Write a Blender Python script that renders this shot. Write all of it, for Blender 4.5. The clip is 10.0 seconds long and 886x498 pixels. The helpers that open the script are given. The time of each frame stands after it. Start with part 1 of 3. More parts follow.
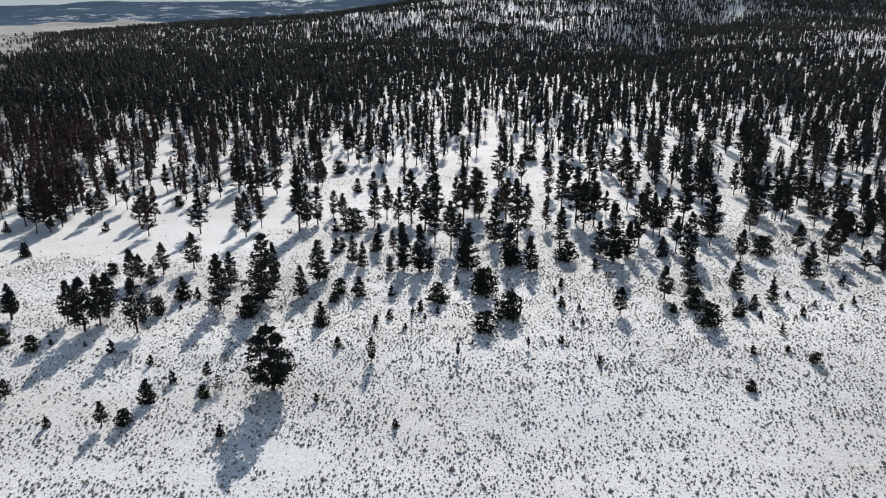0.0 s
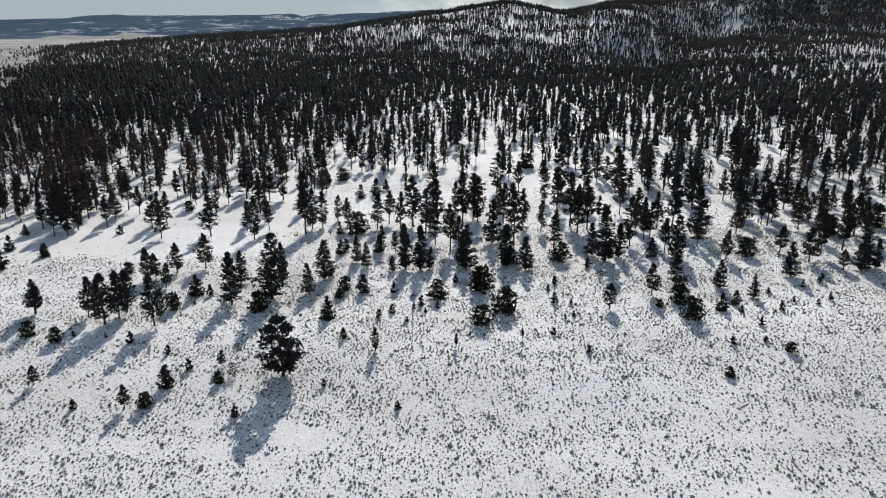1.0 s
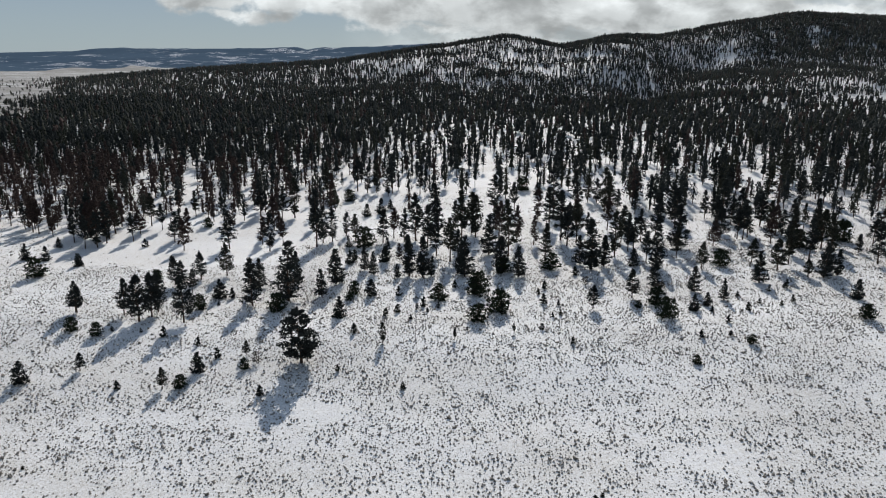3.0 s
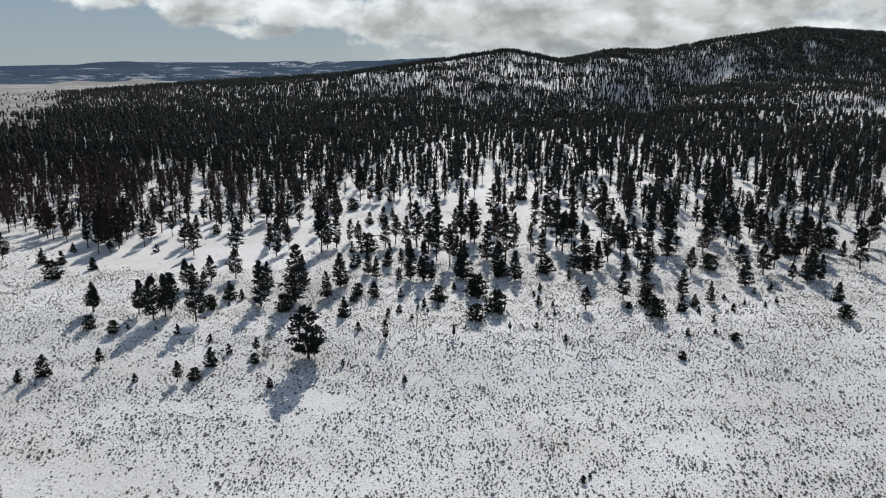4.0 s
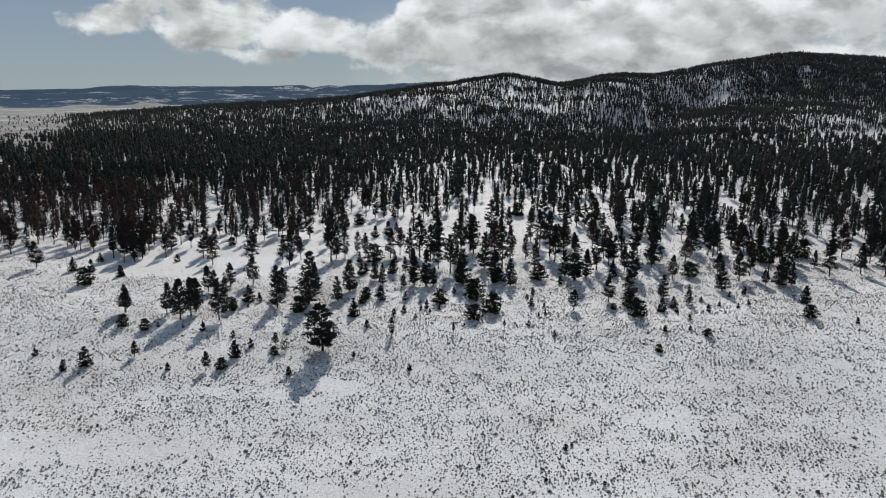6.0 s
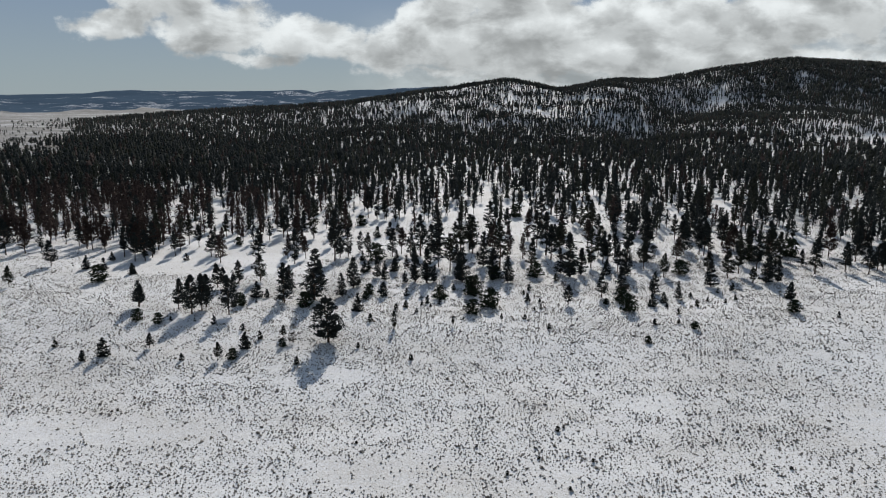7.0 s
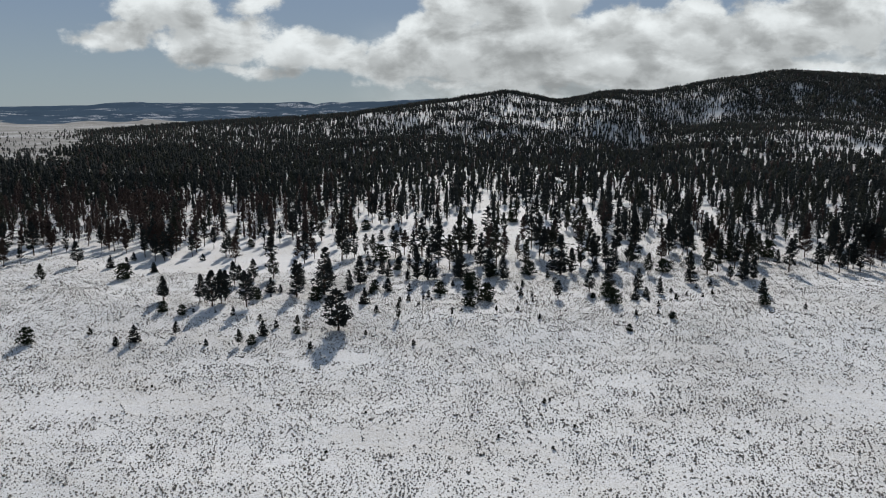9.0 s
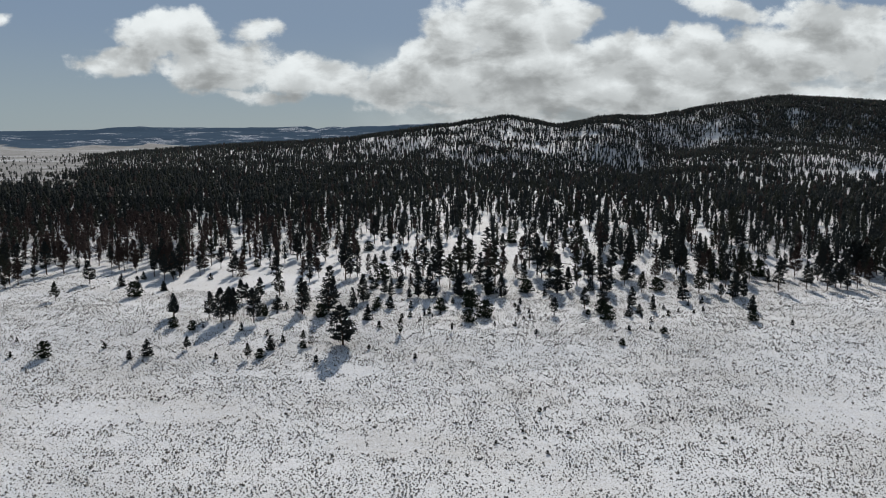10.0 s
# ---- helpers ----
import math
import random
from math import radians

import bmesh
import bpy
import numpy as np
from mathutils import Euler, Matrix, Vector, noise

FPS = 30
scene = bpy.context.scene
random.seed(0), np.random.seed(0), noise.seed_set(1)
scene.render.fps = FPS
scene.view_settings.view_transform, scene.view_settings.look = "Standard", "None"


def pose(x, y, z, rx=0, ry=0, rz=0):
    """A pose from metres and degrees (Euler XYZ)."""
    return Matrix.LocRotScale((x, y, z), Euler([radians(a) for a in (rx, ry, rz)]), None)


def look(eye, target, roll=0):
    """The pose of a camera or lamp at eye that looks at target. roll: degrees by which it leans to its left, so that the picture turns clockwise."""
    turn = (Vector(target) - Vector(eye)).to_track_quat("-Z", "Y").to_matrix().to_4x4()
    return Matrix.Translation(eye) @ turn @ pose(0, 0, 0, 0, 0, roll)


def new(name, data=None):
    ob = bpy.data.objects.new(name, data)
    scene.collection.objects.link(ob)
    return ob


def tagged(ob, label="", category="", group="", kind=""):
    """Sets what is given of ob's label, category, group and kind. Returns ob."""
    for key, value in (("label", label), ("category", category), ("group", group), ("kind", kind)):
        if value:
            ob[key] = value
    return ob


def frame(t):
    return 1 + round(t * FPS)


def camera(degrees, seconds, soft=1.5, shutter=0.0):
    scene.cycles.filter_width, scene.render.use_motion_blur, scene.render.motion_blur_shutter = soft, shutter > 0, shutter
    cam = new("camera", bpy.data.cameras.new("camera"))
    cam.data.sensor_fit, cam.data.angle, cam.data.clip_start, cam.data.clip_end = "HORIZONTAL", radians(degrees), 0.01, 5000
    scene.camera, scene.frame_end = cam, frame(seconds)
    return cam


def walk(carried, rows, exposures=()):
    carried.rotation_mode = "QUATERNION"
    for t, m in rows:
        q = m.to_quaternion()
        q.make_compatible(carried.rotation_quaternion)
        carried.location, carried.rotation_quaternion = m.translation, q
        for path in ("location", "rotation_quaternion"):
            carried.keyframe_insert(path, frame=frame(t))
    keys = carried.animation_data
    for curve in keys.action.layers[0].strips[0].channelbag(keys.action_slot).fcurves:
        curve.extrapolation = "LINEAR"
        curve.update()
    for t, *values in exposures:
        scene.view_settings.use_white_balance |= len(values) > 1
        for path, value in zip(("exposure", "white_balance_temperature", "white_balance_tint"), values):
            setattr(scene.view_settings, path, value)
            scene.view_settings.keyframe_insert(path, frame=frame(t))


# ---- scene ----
cam = camera(63.2, 10.0, soft=1.0)
EXPOSURE, SKY_LIGHT, CLOUD_LIGHT = 0.0, 0.048, 0.87
PATH = [
    (0, (-1.212, -1.449, 60.669), (-1.22, 0.454, 60.054), 0.4),
    (0.5, (-0.991, -6.442, 60.567), (-1.001, -4.533, 59.968), 0.4),
    (1, (-0.805, -11.277, 60.472), (-0.816, -9.364, 59.89), 0.4),
    (1.5, (-0.66, -16.147, 60.34), (-0.672, -14.227, 59.778), 0.3),
    (2, (-0.606, -20.955, 60.204), (-0.619, -19.03, 59.661), 0.5),
    (2.5, (-0.531, -25.855, 60.045), (-0.545, -23.924, 59.523), 0.5),
    (3.8, (-0.188, -38.391, 59.618), (-0.206, -36.447, 59.148), 0.5),
    (4, (-0.134, -40.334, 59.594), (-0.151, -38.389, 59.13), 0.6),
    (4.5, (-0.024, -45.216, 59.498), (-0.043, -43.266, 59.053), 0.6),
    (5, (0.078, -49.965, 59.432), (0.059, -48.011, 59.006), 0.6),
    (5.5, (0.229, -54.815, 59.36), (0.208, -52.859, 58.947), 0.6),
    (6.8, (0.544, -67.372, 59.092), (0.52, -65.411, 58.701), 0.6),
    (7, (0.597, -69.318, 59.072), (0.573, -67.357, 58.682), 0.6),
    (7.5, (0.743, -74.25, 58.952), (0.719, -72.288, 58.561), 0.6),
    (8, (0.919, -79.148, 58.829), (0.893, -77.187, 58.439), 0.6),
    (8.5, (1.055, -84.121, 58.674), (1.029, -82.159, 58.29), 0.6),
    (9, (1.205, -88.955, 58.548), (1.178, -86.988, 58.189), 0.6),
    (9.5, (1.374, -93.753, 58.454), (1.345, -91.78, 58.128), 0.6),
    (10, (1.483, -98.505, 58.383), (1.453, -96.527, 58.089), 0.6),
]
walk(cam, [(t, look(eye, target, roll)) for t, eye, target, roll in PATH], [(t, EXPOSURE + e, 6430, 10) for t, e in ((0.0, 0.23), (2.5, 0.11), (5.0, -0.04), (10.0, -0.16))])

# ---------------------------------------------------------------- light
SUN_TO = Vector((0.058, 1.0, 0.0)).normalized()
SUN_UP = radians(33)
sun = new("sun", bpy.data.lights.new("sun", "SUN"))
sun.data.energy, sun.data.angle, sun.data.color = 3.8, radians(0.5), (1.0, 0.955, 0.885)
sun_dir = SUN_TO * math.cos(SUN_UP) + Vector((0, 0, math.sin(SUN_UP)))
sun.matrix_world = look(sun_dir * 400, (0, 0, 0))

world = bpy.data.worlds.new("sky")
scene.world = world
world.use_nodes = True
wt = world.node_tree
wt.nodes.clear()


class Nodes:
    """Short hand to build node trees."""

    def __init__(self, tree):
        self.tree = tree

    def add(self, kind):
        return self.tree.nodes.new(kind)

    def put(self, value, socket):
        if isinstance(value, bpy.types.NodeSocket):
            self.tree.links.new(value, socket)
        elif isinstance(value, (tuple, list)) and len(value) == 3 and socket.type == "RGBA":
            socket.default_value = (*value, 1)
        else:
            socket.default_value = value

    def math(self, op, a, b=0.0, c=0.0):
        n = self.add("ShaderNodeMath")
        n.operation = op
        for v, s in zip((a, b, c), n.inputs):
            self.put(v, s)
        return n.outputs[0]

    def vec(self, op, a, b=(0, 0, 0)):
        n = self.add("ShaderNodeVectorMath")
        n.operation = op
        self.put(a, n.inputs[0])
        self.put(b, n.inputs[1])
        return n.outputs["Value"] if op == "LENGTH" else n.outputs[0]

    def mix(self, f, a, b):
        n = self.add("ShaderNodeMix")
        n.data_type = "RGBA"
        self.put(f, n.inputs[0])
        self.put(a, n.inputs[6])
        self.put(b, n.inputs[7])
        return n.outputs[2]

    def ramp(self, v, lo, hi, to_lo=0.0, to_hi=1.0):
        n = self.add("ShaderNodeMapRange")
        n.interpolation_type = "SMOOTHSTEP"
        for x, s in zip((v, lo, hi, to_lo, to_hi), n.inputs):
            self.put(x, s)
        return n.outputs[0]

    def noise(self, at, scale, detail=5.0, rough=0.55, distortion=0.0):
        n = self.add("ShaderNodeTexNoise")
        self.put(at, n.inputs["Vector"])
        for k, v in (("Scale", scale), ("Detail", detail), ("Roughness", rough), ("Distortion", distortion)):
            n.inputs[k].default_value = v
        return n.outputs["Fac"]


# clouds: centre and half size of each bank, as bearing and height over the horizon
CLOUDS = [
    (-0.388, 0.14, 0.081, 0.037), (-0.463, 0.105, 0.066, 0.025), (-0.32, 0.103, 0.085, 0.042), (-0.258, 0.148, 0.046, 0.016),
    (-0.221, 0.087, 0.056, 0.029), (-0.155, 0.082, 0.051, 0.025), (-0.28, 0.066, 0.09, 0.01), (-0.117, 0.072, 0.035, 0.017), (-0.05, 0.105, 0.037, 0.04),
    (-0.006, 0.14, 0.055, 0.049), (0.069, 0.159, 0.083, 0.051), (0.109, 0.104, 0.152, 0.043), (0.232, 0.079, 0.19, 0.031), (0.145, 0.167, 0.053, 0.036),
    (0.352, 0.103, 0.121, 0.043), (0.448, 0.122, 0.113, 0.049), (0.544, 0.138, 0.082, 0.051), (0.361, 0.183, 0.063, 0.017), (0.496, 0.173, 0.089, 0.026),
    (0.319, 0.136, 0.053, 0.025), (-0.013, 0.047, 0.108, 0.011), (0.264, 0.048, 0.168, 0.014), (0.468, 0.067, 0.136, 0.022), (-0.613, 0.147, 0.012, 0.013),
    (-0.07, 0.075, 0.06, 0.035), (0.02, 0.085, 0.12, 0.045), (0.12, 0.065, 0.16, 0.032), (0.33, 0.07, 0.2, 0.03), (0.24, 0.115, 0.09, 0.032),
]
k = Nodes(wt)
direction = k.add("ShaderNodeTexCoord").outputs["Generated"]
sep = k.add("ShaderNodeSeparateXYZ")
k.put(direction, sep.inputs[0])
ahead = k.math("MAXIMUM", sep.outputs[1], 0.12)
comb = k.add("ShaderNodeCombineXYZ")
k.put(k.math("DIVIDE", sep.outputs[0], ahead), comb.inputs[0])
k.put(k.math("DIVIDE", sep.outputs[2], ahead), comb.inputs[1])
plane = comb.outputs[0]
def cloud_field(at):
    """How deep inside a cloud bank a direction lies: under 0 outside."""
    wob = k.add("ShaderNodeTexNoise")
    k.put(at, wob.inputs["Vector"])
    wob.inputs["Scale"].default_value, wob.inputs["Detail"].default_value = 11, 3
    bent = k.vec("ADD", at, k.vec("MULTIPLY", k.vec("SUBTRACT", wob.outputs["Color"], (0.5, 0.5, 0.5)), (0.08, 0.05, 0)))
    deep = -1.0
    for cx, cy, rx, ry in CLOUDS:
        off = k.vec("MULTIPLY", k.vec("SUBTRACT", bent, (cx, cy, 0)), (1 / rx, 1 / ry, 0))
        deep = k.math("MAXIMUM", deep, k.math("MULTIPLY", k.math("SUBTRACT", 1.0, k.vec("LENGTH", off)), min(1.0, ry / 0.03)))
    puff = k.noise(k.vec("MULTIPLY", at, (1.0, 1.35, 1.0)), 24, 8, 0.62, 0.0)
    return k.math("ADD", deep, k.math("MULTIPLY_ADD", puff, 1.15, -0.56))


dens = cloud_field(plane)
# what lies towards the sun, above: thick there means grey here
dens_up = cloud_field(k.vec("ADD", plane, (0.004, 0.022, 0)))
# the banks go on, broken, over the rest of the sky
over = k.math("MULTIPLY", k.ramp(sep.outputs[2], 0.22, 0.36), k.math("SUBTRACT", k.noise(direction, 2.6, 4), 0.56))
cover = k.math("MAXIMUM", k.ramp(dens, -0.05, 0.30), k.ramp(over, 0.0, 0.12))
billow = k.noise(k.vec("MULTIPLY", plane, (1.0, 1.9, 1.0)), 11, 6, 0.55, 0.2)
thin = k.math("MULTIPLY", k.math("MULTIPLY", k.ramp(sep.outputs[0], -0.16, 0.05), k.ramp(sep.outputs[2], 0.14, 0.07)), k.ramp(k.noise(k.vec("MULTIPLY", plane, (1.0, 3.0, 1.0)), 9, 5), 0.3, 0.6, 0.45, 0.95))
cover = k.math("MAXIMUM", cover, thin)
lit = k.math("SUBTRACT", 1.0, k.math("MULTIPLY", k.ramp(dens_up, 0.05, 0.75), 0.24))
lit = k.math("MULTIPLY", lit, k.ramp(billow, 0.36, 0.58, 0.60, 1.0))
light = k.math("MAXIMUM", k.math("ADD", lit, k.math("MULTIPLY", k.math("SUBTRACT", dens, dens_up), 0.16)), 0.40)
cloud_rgb = k.add("ShaderNodeCombineXYZ")
for i, f in enumerate((0.955, 1.0, 1.0)):
    k.put(k.math("MULTIPLY", light, f * CLOUD_LIGHT), cloud_rgb.inputs[i])
sky = k.add("ShaderNodeTexSky")
sky.sky_type, sky.sun_disc = "NISHITA", False
sky.sun_elevation, sky.sun_rotation = SUN_UP, math.atan2(SUN_TO.x, SUN_TO.y)
sky.altitude, sky.air_density, sky.dust_density = 1500, 1.0, 1.0
veil = k.ramp(sep.outputs[2], 0.2, 0.6, 0.88, 0.35)
clear = k.mix(veil, k.vec("MULTIPLY", sky.outputs[0], (SKY_LIGHT, SKY_LIGHT, SKY_LIGHT)), k.mix(k.ramp(sep.outputs[2], 0.01, 0.16), (0.315, 0.39, 0.43), (0.235, 0.318, 0.435)))
back = k.add("ShaderNodeBackground")
k.put(k.mix(cover, clear, cloud_rgb.outputs[0]), back.inputs[0])
k.put(back.outputs[0], k.add("ShaderNodeOutputWorld").inputs[0])


# ---------------------------------------------------------------- materials
def material(name, rough=0.8, spec=0.3):
    m = bpy.data.materials.new(name)
    m.use_nodes = True
    n = Nodes(m.node_tree)
    b = m.node_tree.nodes["Principled BSDF"]
    b.inputs["Roughness"].default_value = rough
    b.inputs["Specular IOR Level"].default_value = spec
    return m, n, b


def place_of(n):
    return n.add("ShaderNodeNewGeometry").outputs["Position"]


def bump(n, b, height, strength, distance):
    bu = n.add("ShaderNodeBump")
    n.put(height, bu.inputs["Height"])
    bu.inputs["Strength"].default_value, bu.inputs["Distance"].default_value = strength, distance
    n.put(bu.outputs[0], b.inputs["Normal"])


def snow_material():
    """Thin, wind-packed snow with dry grass and soil showing through in patches."""
    m, n, b = material("snow", 0.75, 0.08)
    at = place_of(n)
    streak = n.vec("MULTIPLY", at, (0.6, 1.0, 1.0))
    big, mid, small, grain = n.noise(streak, 0.035, 4), n.noise(streak, 0.35, 5, 0.6), n.noise(at, 2.4, 4, 0.65), n.noise(at, 9.0, 3, 0.6)
    snow = n.mix(n.ramp(mid, 0.35, 0.7), (0.84, 0.835, 0.84), (0.91, 0.90, 0.89))
    grass = n.mix(n.ramp(grain, 0.35, 0.65), (0.30, 0.25, 0.19), (0.46, 0.41, 0.34))
    show = n.math("MULTIPLY", n.ramp(n.math("ADD", small, n.math("MULTIPLY", big, 0.35)), 0.57, 0.80), n.ramp(grain, 0.42, 0.62))
    thin = n.math("MULTIPLY", n.ramp(n.math("ADD", big, n.math("MULTIPLY", mid, 0.6)), 0.68, 1.05), 0.30)
    colour = n.mix(n.math("MULTIPLY", show, 0.85), n.mix(thin, snow, (0.55, 0.525, 0.49)), grass)
    n.put(colour, b.inputs["Base Color"])
    hummock = n.noise(at, 1.25, 2, 0.5)
    relief = n.math("ADD", n.math("MULTIPLY", mid, 0.8), n.math("ADD", n.math("MULTIPLY", small, 0.8), n.math("MULTIPLY", hummock, 0.7)))
    bump(n, b, relief, 0.4, 0.24)
    return m


def plain_material():
    """Snow-dusted dry grassland of the valley, streaked by wind."""
    m, n, b = material("snowy_grassland", 0.8, 0.2)
    at = place_of(n)
    streak = n.vec("MULTIPLY", at, (0.25, 1.0, 1.0))
    big, mid, small = n.noise(streak, 0.006, 4), n.noise(streak, 0.05, 5, 0.65), n.noise(at, 0.5, 4, 0.65)
    grass = n.mix(small, (0.185, 0.175, 0.16), (0.31, 0.297, 0.275))
    cover = n.ramp(n.math("ADD", n.math("MULTIPLY", big, 0.6), n.math("ADD", n.math("MULTIPLY", mid, 0.7), n.math("MULTIPLY", small, 0.35))), 0.77, 1.14)
    n.put(n.mix(cover, grass, (0.80, 0.80, 0.82)), b.inputs["Base Color"])
    bump(n, b, small, 0.6, 0.6)
    return m


def hazy_slope_material():
    """Wooded mesa flanks far away: dark pines tinted with blue distance haze, with snowy openings."""
    m, n, b = material("hazy_far_woods", 0.95, 0.0)
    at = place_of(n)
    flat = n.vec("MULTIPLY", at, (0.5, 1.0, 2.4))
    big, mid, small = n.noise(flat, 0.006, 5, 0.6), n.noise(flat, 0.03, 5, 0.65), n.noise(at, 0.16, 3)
    # blue of the hazy air between is painted into the pines' base colour
    hazy_woods = n.mix(mid, (0.058, 0.090, 0.130), (0.092, 0.134, 0.185))
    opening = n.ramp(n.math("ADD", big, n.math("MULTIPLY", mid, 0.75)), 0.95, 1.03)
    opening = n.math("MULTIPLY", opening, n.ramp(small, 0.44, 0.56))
    n.put(n.mix(opening, hazy_woods, (0.62, 0.64, 0.68)), b.inputs["Base Color"])
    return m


def needle_material(name, dark, lit):
    m, n, b = material(name, 0.85, 0.04)
    geo = n.add("ShaderNodeNewGeometry")
    info = n.add("ShaderNodeObjectInfo")
    grain = n.noise(geo.outputs["Position"], 1.6, 3)
    v = n.math("ADD", n.math("MULTIPLY", geo.outputs["Random Per Island"], 0.6), n.math("MULTIPLY", grain, 0.5))
    v = n.math("ADD", v, n.math("MULTIPLY", info.outputs["Random"], 0.25))
    n.put(n.mix(n.ramp(v, 0.1, 1.1), dark, lit), b.inputs["Base Color"])
    return m


def bark_material(name, dark, lit):
    m, n, b = material(name, 0.9, 0.1)
    at = n.vec("MULTIPLY", place_of(n), (1, 1, 0.25))
    g = n.noise(at, 9, 4, 0.65)
    n.put(n.mix(n.ramp(g, 0.35, 0.7), dark, lit), b.inputs["Base Color"])
    bump(n, b, g, 0.6, 0.05)
    return m


SNOW = snow_material()
HAZY_FAR_WOODS = hazy_slope_material()
PLAIN = plain_material()
GREEN = needle_material("pine_needles", (0.0185, 0.0214, 0.0216), (0.0455, 0.0512, 0.0470))
OLIVE = needle_material("olive_needles", (0.0213, 0.0242, 0.0187), (0.0543, 0.0568, 0.0432))
RUST = needle_material("rust_needles", (0.0358, 0.0270, 0.0245), (0.0795, 0.0559, 0.0481))
SHRUB_GREY = needle_material("bare_twigs", (0.040, 0.036, 0.031), (0.115, 0.098, 0.084))
JUNIPER_GREEN = needle_material("juniper_scales", (0.014, 0.022, 0.014), (0.039, 0.049, 0.029))
SAGE = needle_material("sage_twigs", (0.12, 0.108, 0.094), (0.33, 0.30, 0.26))
DRY = needle_material("dry_stems", (0.17, 0.155, 0.138), (0.40, 0.375, 0.34))
BARK = bark_material("pine_bark", (0.045, 0.034, 0.028), (0.13, 0.085, 0.062))
GREY_WOOD = bark_material("weathered_wood", (0.055, 0.045, 0.038), (0.16, 0.13, 0.11))

# ---------------------------------------------------------------- ground
def smooth(a, b, v):
    """0 below a, 1 above b, eased between."""
    s = np.clip((v - a) / (b - a), 0, 1)
    return s * s * (3 - 2 * s)


def waves(x, y, size, seed, octaves=3):
    """Gentle uneven swell of about +-1, from sums of sines with random directions."""
    r = np.random.RandomState(seed)
    out, amp = 0 * x, 1.0
    for o in range(octaves):
        for k in range(4):
            a, p = r.uniform(0, 6.283, 2)
            w = 6.283 / (size * r.uniform(0.7, 1.4)) * 2 ** o
            out = out + amp * 0.35 * np.sin(w * (x * np.cos(a) + y * np.sin(a)) + p + 1.3 * np.sin(w * 0.6 * (y * np.cos(a) - x * np.sin(a))))
        amp *= 0.5
    return out


# skyline of the wooded hills: bearing (x per metre ahead), crest height
HILL_U = [-0.75, -0.50, -0.40, -0.30, -0.21, -0.155, -0.115, -0.076, -0.038, 0.0, 0.039, 0.077, 0.116, 0.139, 0.162, 0.192, 0.23, 0.268, 0.306, 0.344, 0.382, 0.438, 0.518, 0.585, 0.8]
HILL_Z = [0, 10, 24, 36, 44, 50, 58, 67, 77, 83, 93, 99, 89, 82, 87, 99, 105, 107, 120, 131, 140, 154, 149, 143, 128]
# the far flat-topped mesas
MESA_U = [-1.0, -0.615, -0.537, -0.49, -0.48, -0.45, -0.429, -0.419, -0.38, -0.30, -0.239, -0.205, -0.196, -0.189, -0.182, -0.166, -0.155, -0.129, -0.019, 0.2, 1.0]
MESA_Z = [90, 97, 107, 113, 124, 128, 137, 130, 130, 134, 140, 147, 140, 125, 137, 149, 142, 150, 172, 178, 170]
NEAR_Y = [-900, 0, 55, 80, 103, 117, 135, 175, 260, 400, 700, 1500, 5000]
NEAR_Z = [-14, -9.5, -7, -5.2, -3.4, -1.3, 0, 1.0, 1.6, 3, 5, 8, 10]


def ground_z(x, y):
    """Height of the ground, for arrays of places."""
    x, y = np.asarray(x, float), np.asarray(y, float)
    z = sum(np.interp(y + k, NEAR_Y, NEAR_Z) for k in (-12, -4, 4, 12)) / 4
    z = z + 2.0 * np.tanh(x / 55) * (1 - smooth(300, 900, y))
    z = z + 0.5 * waves(x, y, 90, 11, 2) + 0.10 * waves(x, y, 9, 12, 2)
    d = np.maximum(y + 98.5, 1.0)
    u = x / np.maximum(d, 300)
    crest = sum(np.interp(u + k, HILL_U, HILL_Z) for k in (-0.008, 0, 0.008)) / 3
    far = 1500 + 130 * smooth(0.2, 0.45, u)
    foot = 900 + 320 * smooth(0.18, 0.34, u) - 60 * smooth(0.0, 0.2, -u)
    rise = smooth(0, 1, (d - foot) / (far - foot))
    # on the east side the valley floor climbs gently before the steep slope
    gentle = 0.36 * smooth(-0.25, 1, (d - 900) / 460) + 0.64 * smooth(1300, 1640, d)
    rise = rise + (gentle - rise) * smooth(0.2, 0.36, u)
    fall = 1 - smooth(0, 1, (d - far - 60) / 900)
    rough = waves(x, y, 330, 13, 3)
    z = z + crest * rise * fall + 7 * rough * smooth(850, 1200, d) * (1 - smooth(0, 1, (d - far + 150) / 150)) * smooth(15, 60, crest)
    mesa = sum(np.interp(u + k, MESA_U, MESA_Z) for k in (-0.002, 0.002)) / 2 - 10
    cliff = 0.74 * smooth(3300, 4400, d + 130 * waves(x, y, 500, 14, 2)) + 0.26 * smooth(4330, 4480, d + 40 * waves(x, y, 300, 16, 2))
    z = z + (mesa + 3 * waves(x, y, 420, 15, 3) * smooth(3600, 4000, d)) * cliff
    return z


def mesh_of(name, verts, faces, materials, index=None, shade=False):
    """A mesh from arrays of corners and of triangles or quads."""
    verts, faces = np.asarray(verts, np.float32), np.asarray(faces, np.int32)
    me = bpy.data.meshes.new(name)
    n, c = faces.shape
    me.vertices.add(len(verts))
    me.vertices.foreach_set("co", verts.ravel())
    me.loops.add(n * c)
    me.loops.foreach_set("vertex_index", faces.ravel())
    me.polygons.add(n)
    me.polygons.foreach_set("loop_start", np.arange(0, n * c, c, dtype=np.int32))
    for m in materials:
        me.materials.append(m)
    if index is not None:
        me.polygons.foreach_set("material_index", np.asarray(index, np.int32))
    if shade:
        me.polygons.foreach_set("use_smooth", np.ones(n, bool))
    me.update(calc_edges=True)
    return me


def part(name, me, parent=None, label=""):
    ob = new(name, me)
    ob.parent = parent
    if label:
        ob["label"] = label
    return ob


